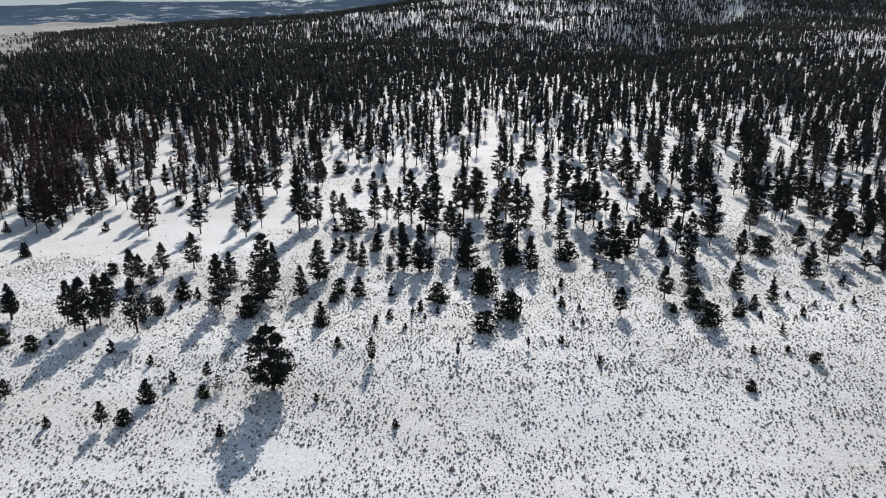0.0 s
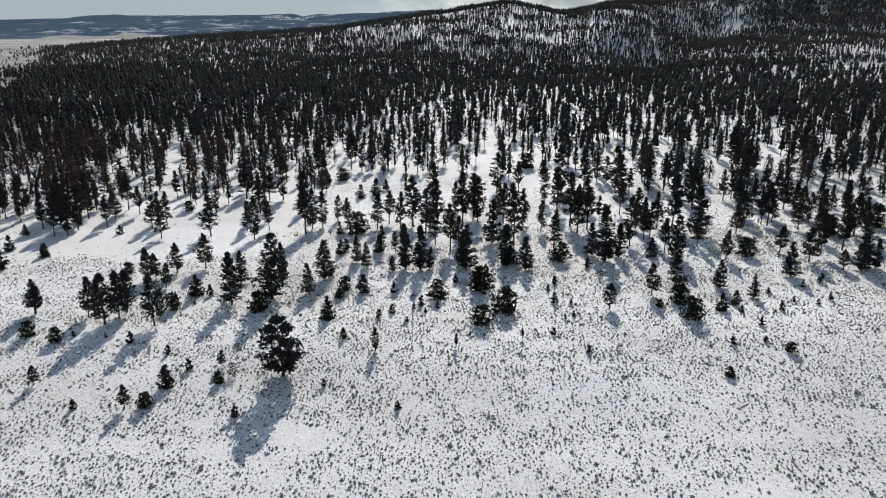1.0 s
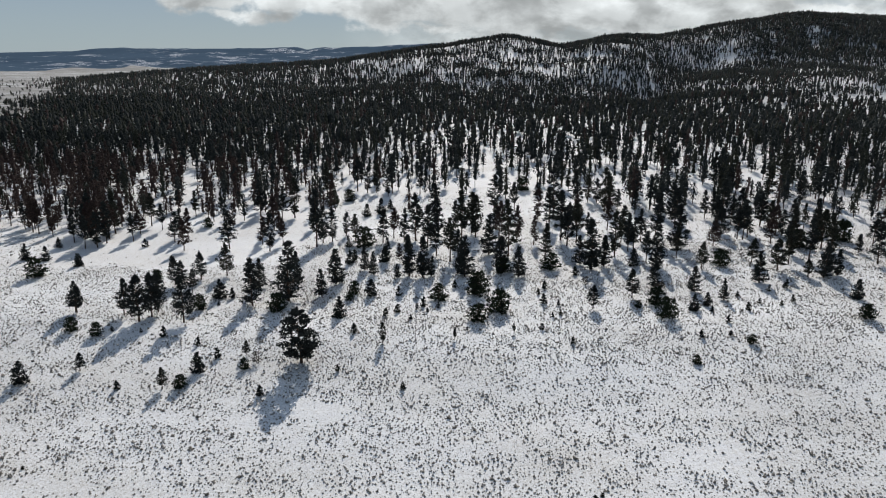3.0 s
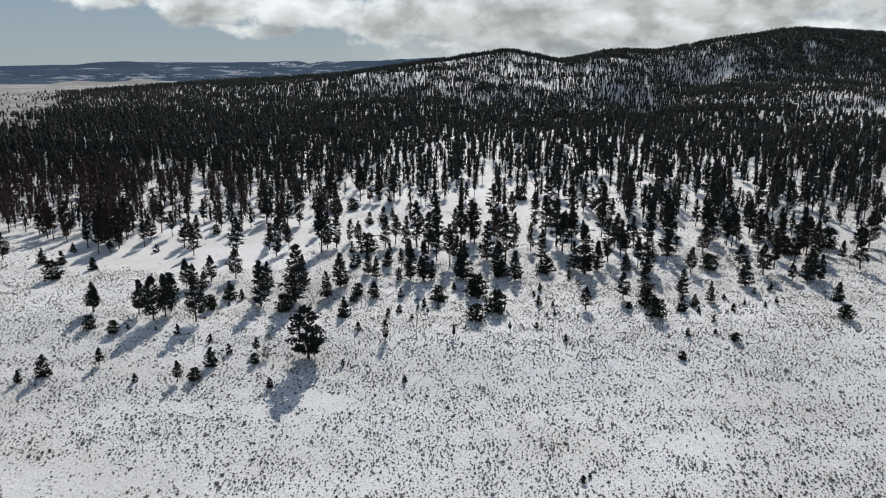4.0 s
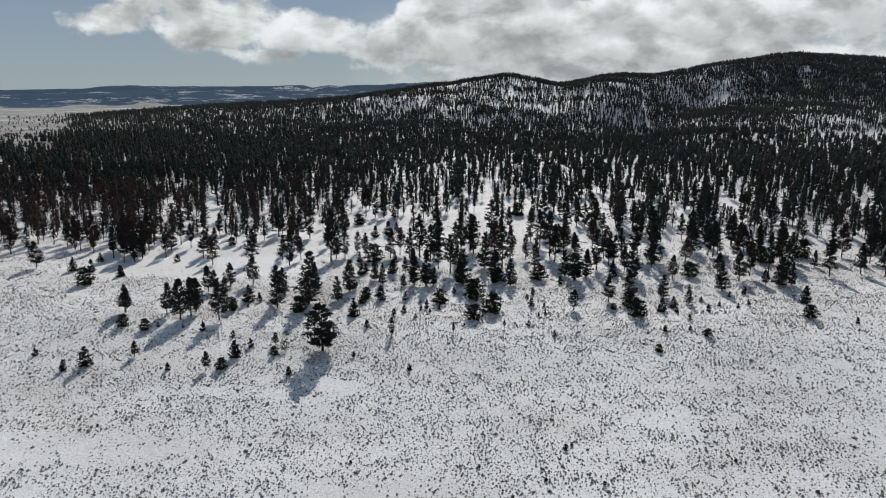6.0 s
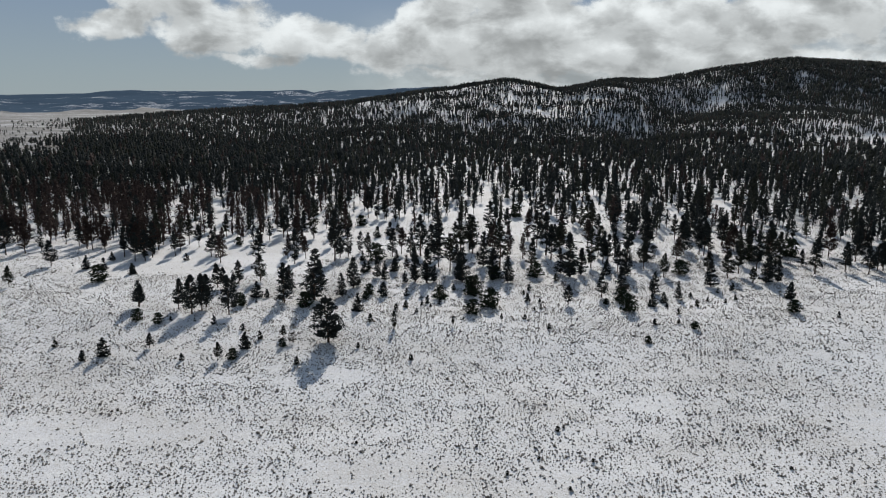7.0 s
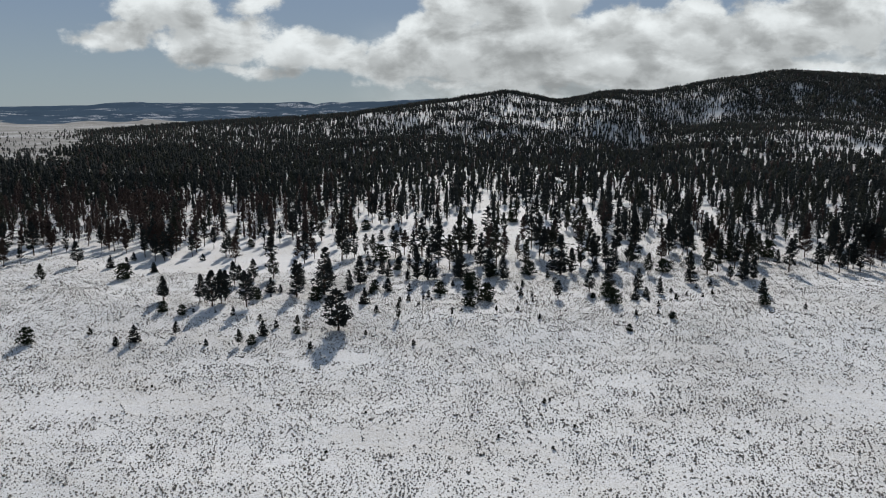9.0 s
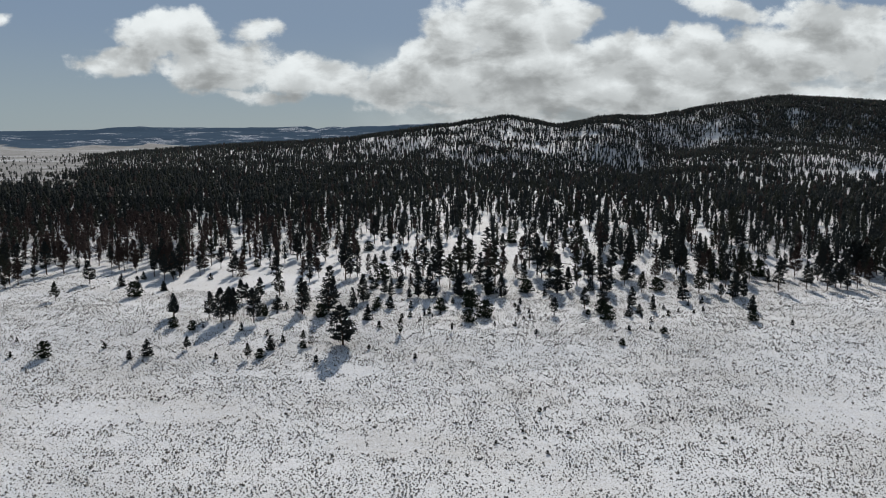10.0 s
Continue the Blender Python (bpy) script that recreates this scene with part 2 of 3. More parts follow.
def spread(lo, near_lo, near_hi, hi, fine_step, growth):
    """Grid lines: fine between near_lo and near_hi, wider and wider beyond."""
    mid = list(np.arange(near_lo, near_hi + 0.01, fine_step))
    step, up = fine_step, []
    v = near_hi
    while v < hi:
        step *= growth
        v += step
        up.append(min(v, hi))
    step, down = fine_step, []
    v = near_lo
    while v > lo:
        step *= growth
        v -= step
        down.append(max(v, lo))
    return np.array(down[::-1] + mid + up)


gx = spread(-4300, -150, 150, 4300, 5.0, 1.015)
gy = spread(-900, -20, 230, 4780, 5.0, 1.019)
GX, GY = np.meshgrid(gx, gy)
GZ = ground_z(GX, GY)
nx, ny = len(gx), len(gy)
ids = np.arange(nx * ny).reshape(ny, nx)
quads = np.stack([ids[:-1, :-1], ids[:-1, 1:], ids[1:, 1:], ids[1:, :-1]], -1).reshape(-1, 4)
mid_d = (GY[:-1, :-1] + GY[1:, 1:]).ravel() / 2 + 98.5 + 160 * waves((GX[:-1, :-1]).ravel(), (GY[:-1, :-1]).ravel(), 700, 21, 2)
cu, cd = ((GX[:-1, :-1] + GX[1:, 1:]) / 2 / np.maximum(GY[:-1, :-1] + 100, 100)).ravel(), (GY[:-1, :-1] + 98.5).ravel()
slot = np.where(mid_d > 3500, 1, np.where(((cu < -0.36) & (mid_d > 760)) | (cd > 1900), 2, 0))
ground = part("ground", mesh_of("ground", np.stack([GX, GY, GZ], -1).reshape(-1, 3), quads, [SNOW, HAZY_FAR_WOODS, PLAIN], slot, True))
tagged(ground, "thin white snow over dry grass, rising to hills and far mesas", "ground", kind="structure")


# ---------------------------------------------------------------- trees
def tube(points, radii, sides):
    """Corners and triangles of a tapered round limb along points."""
    v, f = [], []
    for i, (p, r) in enumerate(zip(points, radii)):
        for s in range(sides):
            a = 6.2832 * s / sides
            v.append((p[0] + r * math.cos(a), p[1] + r * math.sin(a), p[2]))
    for i in range(len(points) - 1):
        for s in range(sides):
            a, b = i * sides + s, i * sides + (s + 1) % sides
            f += [(a, b, b + sides), (a, b + sides, a + sides)]
    return np.array(v), np.array(f)


def limb(a, b, r):
    """A thin three-sided branch from a to b."""
    a, b = np.array(a), np.array(b)
    d = b - a
    s = np.cross(d, (0, 0, 1.0))
    s = s / (np.linalg.norm(s) + 1e-6) * r
    u = np.array((0, 0, r))
    return np.array([a + s, a - s, a - u * 1.4, b]), np.array([(0, 1, 3), (1, 2, 3), (2, 0, 3)])


def joined(pieces):
    vs, fs, o = [], [], 0
    for v, f in pieces:
        vs.append(v)
        fs.append(f + o)
        o += len(v)
    return np.concatenate(vs), np.concatenate(fs)


def tufts(r, centres, outward, size, spikes, flat=0.6, width=0.34):
    """Bunches of needle sprays: every spray is one pointed blade."""
    n = len(centres)
    d = r.normal(size=(n, spikes, 3)) * (1, 1, flat) + outward[:, None, :] * 0.7 + (0, 0, 0.15)
    d /= np.linalg.norm(d, axis=2, keepdims=True) + 1e-9
    s = (size[:, None, None] if np.ndim(size) else size) * r.uniform(0.7, 1.25, (n, spikes, 1))
    side = np.cross(d, r.normal(size=(n, spikes, 3)))
    side /= np.linalg.norm(side, axis=2, keepdims=True) + 1e-9
    c = centres[:, None, :] + r.normal(size=(n, spikes, 3)) * s * 0.22
    root = c - d * s * 0.35
    v = np.stack([root + side * s * width, root - side * s * width, c + d * s], 2).reshape(-1, 3)
    return v, np.arange(n * spikes * 3).reshape(-1, 3)


def crown_places(r, n, tall, base, profile, shell, sway, boughs, low):
    """Places of needle bunches: gathered along boughs, fuller towards their ends."""
    h = base + (1 - base) * r.uniform(0, 1, boughs) ** low
    ang = np.arange(boughs) * 2.4 + r.uniform(-0.5, 0.5, boughs)
    reach = np.array([profile(v) for v in (h - base) / (1 - base)]) * r.uniform(0.72, 1.12, boughs)
    q = r.uniform(0, 6.28, 3)
    reach = reach * (1 + 0.10 * np.sin(ang + q[0]) + 0.10 * np.sin(2 * ang + 9 * h + q[1]) + 0.08 * np.sin(17 * h + q[2]))
    b = r.randint(0, boughs, n)
    along = shell + (1 - shell) * r.uniform(0, 1, n) ** 0.7
    rad = reach[b] * along
    a = ang[b] + r.normal(size=n) * 0.20
    z = h[b] + 0.05 * along + r.normal(size=n) * 0.016
    lean = np.array([sway(v) for v in z])
    c = np.stack([rad * np.cos(a) + lean[:, 0], rad * np.sin(a) + lean[:, 1], z], 1) * tall
    out = np.stack([np.cos(a) * along, np.sin(a) * along, 0.1 + 0 * a], 1)
    tips = np.stack([reach * np.cos(ang) * 0.8, reach * np.sin(ang) * 0.8, h + 0.03], 1) * tall
    return c, out, tips, h * tall


def tree_shape(seed, tall, base, profile, bunches, spikes, size, trunk_r, boughs, shell=0.25, bend=0.015, sides=7, limbs=True, flat=0.6, width=0.25, stubs=0, low=1.0):
    """Trunk with limbs, and crown, of one tree: two pairs of corners and triangles."""
    r = np.random.RandomState(seed)
    p = r.uniform(0, 6.28, 2)

    def sway(h):
        return bend * np.sin(5 * h + p[0]) * h, bend * np.cos(4 * h + p[1]) * h

    hs = np.linspace(0, 0.97, 7 if sides > 4 else sides - 1)
    pts = [(sway(h)[0] * tall, sway(h)[1] * tall, h * tall - (0.25 if h == 0 else 0)) for h in hs]
    wood = [tube(pts, [trunk_r * (1.25 if h == 0 else 1) * (1 - 0.93 * h) for h in hs], sides)]
    c, out, tips, hb = crown_places(r, bunches, tall, base, profile, shell, sway, boughs, low)
    if limbs:
        for tip, h in zip(tips, hb):
            s = sway(h / tall)
            wood.append(limb((s[0] * tall, s[1] * tall, max(h - 0.02 * tall, 0.02)), tip, trunk_r * 0.22))
        for i in range(stubs):
            h, a = r.uniform(0.12, base + 0.05) * tall, r.uniform(0, 6.28)
            wood.append(limb((0, 0, h), (math.cos(a) * tall * 0.07, math.sin(a) * tall * 0.07, h - 0.01 * tall), trunk_r * 0.12))
    top = np.array([[sway(0.97)[0] * tall, sway(0.97)[1] * tall, 0.985 * tall]])
    c, out = np.concatenate([c, top]), np.concatenate([out, [[0, 0, 1.0]]])
    return joined(wood), tufts(r, c, out, size * tall * r.uniform(0.75, 1.3, len(c)), spikes, flat, width)


def tall_crown(v):
    return 0.180 * (1 - v) ** 0.70 * (0.62 + 0.38 * min(1, v * 3)) + 0.008


def slim_crown(v):
    return 0.135 * (1 - v) ** 0.65 * (0.70 + 0.30 * min(1, v * 3)) + 0.008


def tiered_crown(v):
    return 0.215 * (1 - v) ** 0.75 * (0.62 + 0.38 * abs(math.sin(11 * v + 0.6))) + 0.010


def spire_crown(v):
    return 0.190 * (1 - v) ** 0.90 * (0.80 + 0.20 * min(1, v * 5)) + 0.008


def topped_crown(v):
    return 0.175 * (1 - v ** 2.4) ** 0.75 * (0.45 + 0.55 * min(1, v * 1.8)) + 0.010


def open_crown(v):
    return 0.32 * (1 - v ** 1.3) ** 0.8 * (0.60 + 0.40 * min(1, v * 3)) + 0.012


def broad_crown(v):
    return 0.315 * (1 - v ** 3.0) ** 0.6 * (0.78 + 0.22 * math.sin(1.57 * min(1, v * 2.5))) + 0.03


def full_crown(v):
    return 0.235 * (1 - v) ** 0.70 * (0.80 + 0.20 * min(1, v * 6)) + 0.012


def cone_crown(v):
    return 0.42 * (1 - v) ** 0.68 * (0.8 + 0.2 * min(1, v * 6)) + 0.01


def round_crown(v):
    return 0.52 * math.sqrt(max(0.0, 1 - (1.25 * v - 0.35) ** 2 * 1.15)) + 0.03


# kind: height, crown base, outlines, bunches, sprays each, spray size, trunk radius, boughs, options
KINDS = {
    "lone": (11.6, 0.10, (broad_crown,), 2900, 7, 0.027, 0.28, 95, dict(shell=0.3, bend=0.02, width=0.27, stubs=10, flat=0.9)),
    "open": (9.0, 0.19, (open_crown,), 1150, 5, 0.030, 0.16, 125, dict(shell=0.25, bend=0.02, stubs=6)),
    "tall": (13.0, 0.13, (tall_crown, tiered_crown, slim_crown, tall_crown, topped_crown, spire_crown), 430, 5, 0.0350, 0.17, 90, dict(shell=0.15, stubs=12, flat=0.4, width=0.24)),
    "full": (11.0, 0.06, (full_crown, full_crown, tall_crown), 900, 5, 0.031, 0.18, 130, dict(shell=0.15, low=1.15, flat=0.45)),
    "cone": (4.5, 0.01, (cone_crown,), 500, 6, 0.053, 0.09, 150, dict(shell=0.1, low=1.4, width=0.32)),
    "round": (4.5, 0.01, (round_crown,), 560, 6, 0.063, 0.11, 160, dict(shell=0.15, flat=0.9, low=1.2, width=0.32)),
    "shrub": (2.6, 0.02, (round_crown,), 240, 5, 0.075, 0.05, 60, dict(shell=0.3, flat=1.0, width=0.16)),
    "small": (1.8, 0.02, (cone_crown,), 110, 6, 0.10, 0.035, 45, dict(shell=0.1, low=1.4, width=0.34)),
}
PROTOTYPES = {}


def tree_prototype(kind, variant, needles):
    """Height, trunk and crown meshes of one tree of a kind; its repeats share them."""
    key = (kind, variant, needles.name)
    if key not in PROTOTYPES:
        tall, base, outlines, bunches, sprays, size, radius, boughs, more = KINDS[kind]
        if kind == "tall":
            base += 0.06 * (variant % 4)
        wood, leaves = tree_shape(31 * variant + len(kind) * 7 + 5, tall, base, outlines[variant % len(outlines)], bunches, sprays, size, radius, boughs, **more)
        PROTOTYPES[key] = (tall, mesh_of("trunk", *wood, [BARK], shade=False), mesh_of("crown", *leaves, [needles]))
    return PROTOTYPES[key]


TURN = np.random.RandomState(77)


def plant(kind, x, y, tall, name, label, category, needles, group):
    variant = TURN.randint(0, 6)
    size, trunk, crown = tree_prototype(kind, variant, needles)
    tree = new(name)
    tagged(tree, label, category, group)
    part("trunk", trunk, tree)
    part("crown", crown, tree)
    s = tall / size
    wide = s * (TURN.uniform(1.12, 1.45) if kind in ("tall", "full") else TURN.uniform(0.95, 1.15))
    z = float(ground_z(x, y)) - 0.03
    tree.matrix_basis = pose(x, y, z, TURN.uniform(-2, 2), TURN.uniform(-2, 2), TURN.uniform(0, 360)) @ Matrix.Diagonal((wide, wide, s, 1))
    return tree


LONE_PINE = [
    (-31.7, 112.6, 11.6),
]
OPEN_PINES = [
    (-58.0, 102.8, 4.4), (-44.6, 116.6, 3.2), (-93.4, 139.4, 6.7), (-81.5, 139.2, 9.0), (-76.2, 135.5, 11.2), (-74.2, 138.3, 10.9), (-73.9, 141.7, 9.6), (-64.9, 134.7, 11.3),
    (-76.8, 161.4, 8.1), (-74.8, 161.4, 6.8), (-70.2, 156.1, 6.2), (-71.1, 166.2, 7.8), (-64.9, 170.2, 9.0), (35.6, 139.2, 5.9), (47.3, 147.5, 7.5),
    (73.0, 171.0, 7.6), (94.1, 169.2, 9.0), (90.1, 177.4, 7.0), (100.4, 163.9, 5.2), (106.7, 166.6, 8.3), (-93.8, 139.6, 7.7),
    (-147.0, 188.0, 9.4), (-146.2, 160.7, 6.8), (-78.8, 110.9, 4.0),
]
STAND_WEST = [
    (-128.8, 208.0, 11.6), (-121.7, 201.1, 10.9), (-118.4, 202.7, 11.3), (-110.0, 211.6, 9.7), (-91.6, 213.9, 10.7), (-73.7, 202.1, 12.7), (-122.4, 226.5, 6.0), (-95.3, 247.1, 9.5),
    (-59.1, 197.9, 12.5), (-65.6, 244.8, 12.0), (-60.7, 245.1, 15.0), (-78.3, 261.9, 10.6), (-44.6, 203.0, 18.6), (-43.4, 208.5, 12.2), (-40.4, 210.0, 11.1), (-36.6, 217.2, 8.2),
    (-32.2, 208.1, 9.6), (-22.7, 207.3, 11.3), (-19.5, 213.7, 10.4), (-15.6, 208.2, 11.0), (-13.7, 295.5, 12.7), (-38.3, 299.8, 12.0), (-34.2, 299.4, 13.1), (-28.0, 291.2, 11.0),
    (-52.6, 284.8, 11.4), (-6.0, 239.7, 13.7), (-7.3, 200.0, 13.5), (-11.7, 209.5, 15.7), (-4.2, 188.6, 12.0), (-19.1, 181.3, 7.4),
]
STAND_EAST = [
    (4.0, 207.7, 16.4), (7.8, 218.4, 14.1), (17.7, 253.9, 14.0), (25.8, 253.1, 11.3), (16.9, 209.6, 12.6), (18.2, 186.2, 17.3), (22.3, 203.1, 11.9), (33.3, 235.9, 11.6),
    (27.5, 198.8, 9.2), (40.8, 247.9, 17.4), (37.1, 204.1, 16.1), (29.1, 181.7, 10.9), (41.7, 200.5, 12.5), (47.4, 210.5, 7.9), (50.7, 184.0, 13.5), (56.2, 190.2, 10.4),
    (58.8, 177.9, 9.1), (58.1, 269.2, 11.2), (61.3, 267.0, 10.1), (65.0, 257.5, 12.4), (85.0, 239.6, 13.6), (97.3, 240.0, 10.7), (101.2, 242.9, 10.2), (94.5, 218.9, 12.0),
    (102.0, 218.8, 14.6), (101.0, 208.4, 10.1), (105.0, 199.3, 10.2), (121.9, 221.1, 11.1), (110.7, 191.0, 6.4), (119.9, 198.1, 8.7), (121.3, 279.2, 14.8), (146.2, 267.0, 13.1),
]
DENSE_PINES = [
    (-51.2, 146.6, 12.2), (-52.8, 160.2, 8.1), (-42.4, 149.4, 15.8), (-43.2, 164.3, 8.4), (-34.0, 151.9, 7.4), (-31.6, 161.1, 9.8), (-11.6, 167.6, 11.7), (-7.7, 166.8, 11.4),
    (4.3, 167.3, 11.4), (12.3, 189.3, 12.5), (14.6, 170.1, 10.4), (19.6, 165.9, 8.7), (41.2, 171.7, 14.3), (60.1, 172.7, 11.6), (72.8, 193.1, 13.2), (55.0, 154.2, 7.5),
    (85.1, 159.7, 8.5), (-24.9, 172.6, 7.1), (-22.0, 168.9, 6.7), (104.6, 163.5, 9.4), (109.3, 165.4, 7.2), (147.5, 193.1, 6.4), (127.7, 188.3, 5.7), (6.8, 152.6, 5.8),
    (3.3, 170.4, 8.9), (-5.2, 167.6, 5.6), (45.4, 174.3, 9.0), (38.7, 176.8, 8.4), (-15.0, 166.1, 4.0), (70.6, 146.5, 5.8), (64.9, 152.2, 6.8),
]
YOUNG_CONIFERS = [
    (-61.1, 151.5, 5.0),
    (-53.1, 109.6, 4.3), (-67.3, 103.0, 2.0), (-37.6, 100.3, 2.1), (-27.1, 136.4, 5.2), (-22.2, 126.3, 2.3), (-20.8, 152.2, 4.3), (-113.7, 181.6, 3.4), (-33.1, 251.8, 4.8),
    (54.0, 174.0, 5.2), (60.5, 138.8, 4.0), (64.9, 142.2, 3.4), (105.0, 146.8, 5.0), (-133.0, 185.9, 5.0), (-126.4, 185.6, 4.4), (-113.5, 179.8, 3.9), (-88.4, 105.3, 4.7),
    (-92.6, 102.8, 2.7), (38.8, 286.4, 5.7), (-33.7, 202.0, 3.8), (-19.9, 181.3, 4.7), (-28.0, 256.2, 6.1), (-24.9, 265.3, 4.0), (-130.6, 201.3, 3.4),
]
JUNIPERS = [
    (-43.9, 142.6, 4.4), (7.4, 151.9, 6.3), (12.5, 139.3, 5.5), (6.8, 132.8, 4.1), (52.5, 143.2, 4.4), (52.3, 134.0, 5.0), (-25.4, 153.5, 3.5), (-26.2, 149.1, 2.3),
    (-2.9, 147.9, 4.3), (-89.8, 129.5, 3.3), (-83.1, 127.5, 3.0), (-63.9, 143.7, 3.8), (47.2, 140.7, 1.8), (79.7, 175.0, 4.8), (111.4, 194.4, 5.6),
    (29.6, 172.4, 4.8), (15.3, 170.0, 4.5), (-44.0, 280.8, 5.0), (-28.5, 202.1, 6.6), (-120.0, 168.8, 5.6), (99.4, 132.5, 3.6), (-117.8, 102.9, 4.6), (33.1, 297.5, 6.4),
    (-54.5, 103.3, 2.6), (-83.8, 166.5, 2.9), (-43.5, 110.6, 2.2), (-50.3, 273.8, 5.5), (-89.7, 229.3, 3.4), (130.8, 203.8, 7.0), (66.5, 118.1, 2.0), (52.1, 110.6, 1.8),
]
SAPLINGS_WEST = [
    (-50.6, 115.4, 2.4), (-57.1, 121.7, 1.9), (-80.3, 129.7, 1.4), (-73.2, 129.2, 1.1), (-66.7, 126.5, 2.6), (-13.5, 151.9, 2.5), (-13.0, 139.4, 2.3), (-15.7, 137.0, 1.9),
    (-9.4, 133.8, 1.4), (-8.2, 141.0, 1.7), (-6.7, 143.4, 2.6), (-5.5, 138.7, 1.2), (-2.8, 141.6, 1.7), (-23.4, 109.0, 1.4), (-9.2, 101.6, 1.7), (-57.9, 151.7, 2.7),
    (-59.9, 146.3, 1.2), (1.4, 157.8, 2.1), (25.6, 154.9, 2.1), (23.3, 150.5, 1.6), (23.9, 143.6, 2.5), (27.5, 141.9, 1.4), (27.0, 135.4, 1.4), (25.0, 134.2, 1.2),
    (21.5, 126.8, 1.6), (4.1, 126.6, 1.0), (35.7, 166.5, 2.6), (27.4, 118.9, 1.6), (64.5, 137.6, 1.7), (65.6, 129.7, 1.8),
]
SAPLINGS_EAST = [
    (63.4, 122.1, 1.4), (56.7, 121.8, 1.7), (73.6, 138.3, 2.1), (78.6, 143.4, 1.5), (83.1, 141.3, 1.5), (87.1, 143.8, 1.7), (84.9, 152.5, 1.7), (75.2, 149.2, 1.5),
    (90.2, 154.7, 2.4), (110.6, 128.8, 1.8), (-103.8, 110.7, 2.0), (-127.5, 102.5, 1.9),
    (-132.3, 113.8, 1.4), (-29.3, 183.7, 3.5), (-30.2, 179.6, 3.9), (-103.2, 205.0, 2.8),
]
STAND_BACK = [
    (-139.6, 214.5, 9.4), (-120.5, 221.1, 15.3), (-111.7, 231.8, 12.0), (-105.5, 226.1, 9.4), (-101.4, 250.5, 10.0), (-93.6, 257.2, 8.7), (-74.8, 247.8, 12.6), (-55.9, 292.9, 15.5),
    (-43.5, 304.8, 15.5), (0.1, 181.3, 13.1), (2.0, 225.9, 9.9), (35.5, 221.3, 14.8), (53.5, 292.2, 9.6), (50.7, 256.3, 15.4), (64.1, 304.7, 6.0), (61.3, 250.9, 16.8),
    (65.3, 246.8, 9.6), (72.4, 246.5, 9.6), (8.9, 211.3, 14.1), (118.9, 290.4, 18.3), (102.5, 236.4, 15.0), (103.3, 229.4, 9.8), (138.1, 279.2, 13.8), (161.9, 317.9, 18.0),
    (153.5, 280.0, 12.3), (159.1, 279.9, 10.9), (168.8, 287.2, 10.0), (128.4, 225.7, 9.1), (149.6, 242.6, 7.6), (-15.1, 180.2, 5.9),
]
STAND_HOLLOW = [(-176.0, 178.5, 12.8), (-175.0, 185.5, 10.5), (-171.5, 190.5, 7.1), (-191.0, 203.0, 12.3), (67.5, 200.7, 15.9), (57.9, 190.1, 10.5), (58.0, 198.5, 10.1), (56.6, 201.3, 10.2), (63.1, 201.1, 11.0)]
SLENDER_PINES = [(-15.0, 121.0, 4.7), (1.2, 121.8, 2.9), (14.9, 125.3, 2.4)]
LOW_BUSHES = [(22.6, 67.2, 1.1), (24.0, 68.6, 0.7), (11.3, 52.0, 0.8), (21.9, 46.4, 0.7), (-17.9, 63.6, 0.6), (-71.7, 76.7, 0.6), (-23.9, 46.5, 0.6), (27.6, 55.4, 0.7), (63.2, 52.8, 0.7), (17.6, 56.9, 0.6), (53.0, 62.5, 0.6), (6.0, 62.2, 0.6)]
BARE_SHRUBS = [(54.8, 149.3, 3.6), (84.7, 182.5, 2.6), (57.6, 165.0, 3.0), (82.0, 186.0, 2.2), (88.5, 181.0, 2.0), (-41.5, 113.0, 2.4), (-12.5, 176.0, 2.6), (37.0, 158.0, 2.2)]

plant("lone", *LONE_PINE[0], "pine_tree", "large lone dark pine with a broad rounded crown on open snow", "tree", GREEN, "trees of the meadow's edge")
for x, y, h in OPEN_PINES:
    plant("open", x, y, h, "pine_tree", "open-branched dark green pine with bare lower trunk in snow", "tree", GREEN if TURN.rand() < 0.6 else OLIVE, "trees of the meadow's edge")
for x, y, h in DENSE_PINES:
    plant("full", x, y, h, "pine_tree", "full dense dark green pine, branched nearly to the snow", "tree", GREEN, "trees of the meadow's edge")
for x, y, h in STAND_WEST + STAND_EAST + STAND_BACK + STAND_HOLLOW:
    plant("tall", x, y, h, "pine_tree", "tall slender pine with a narrow dark crown, long bare trunk", "tree", (GREEN, OLIVE, RUST)[TURN.choice(3, p=[0.6, 0.25, 0.15])], "tall pines of the forest edge")
for x, y, h in YOUNG_CONIFERS:
    plant("cone", x, y, h, "young_conifer", "young cone-shaped dark green conifer standing in thin snow", "tree", GREEN, "young conifers")
for x, y, h in JUNIPERS:
    plant("round", x, y, h, "juniper", "round bushy dark juniper with a bluish shadow on snow", "tree", JUNIPER_GREEN, "junipers")
for x, y, h in SLENDER_PINES:
    plant("tall", x, y, h, "pine_tree", "slender young pine standing alone among brush and snow", "tree", OLIVE, "trees of the meadow's edge")
for x, y, h in LOW_BUSHES:
    plant("round", x, y, h, "bush", "low dark rounded bush poking out of the snow", "bush", OLIVE, "low bushes")
for x, y, h in BARE_SHRUBS:
    plant("shrub", x, y, h, "shrub", "leafless grey-brown twiggy shrub standing in snow", "shrub", SHRUB_GREY, "bare shrubs")
for x, y, h in SAPLINGS_WEST + SAPLINGS_EAST:
    plant("small", x, y, h, "sapling", "small dark conifer sapling poking out of the snow", "tree", OLIVE if TURN.rand() < 0.4 else GREEN, "saplings")


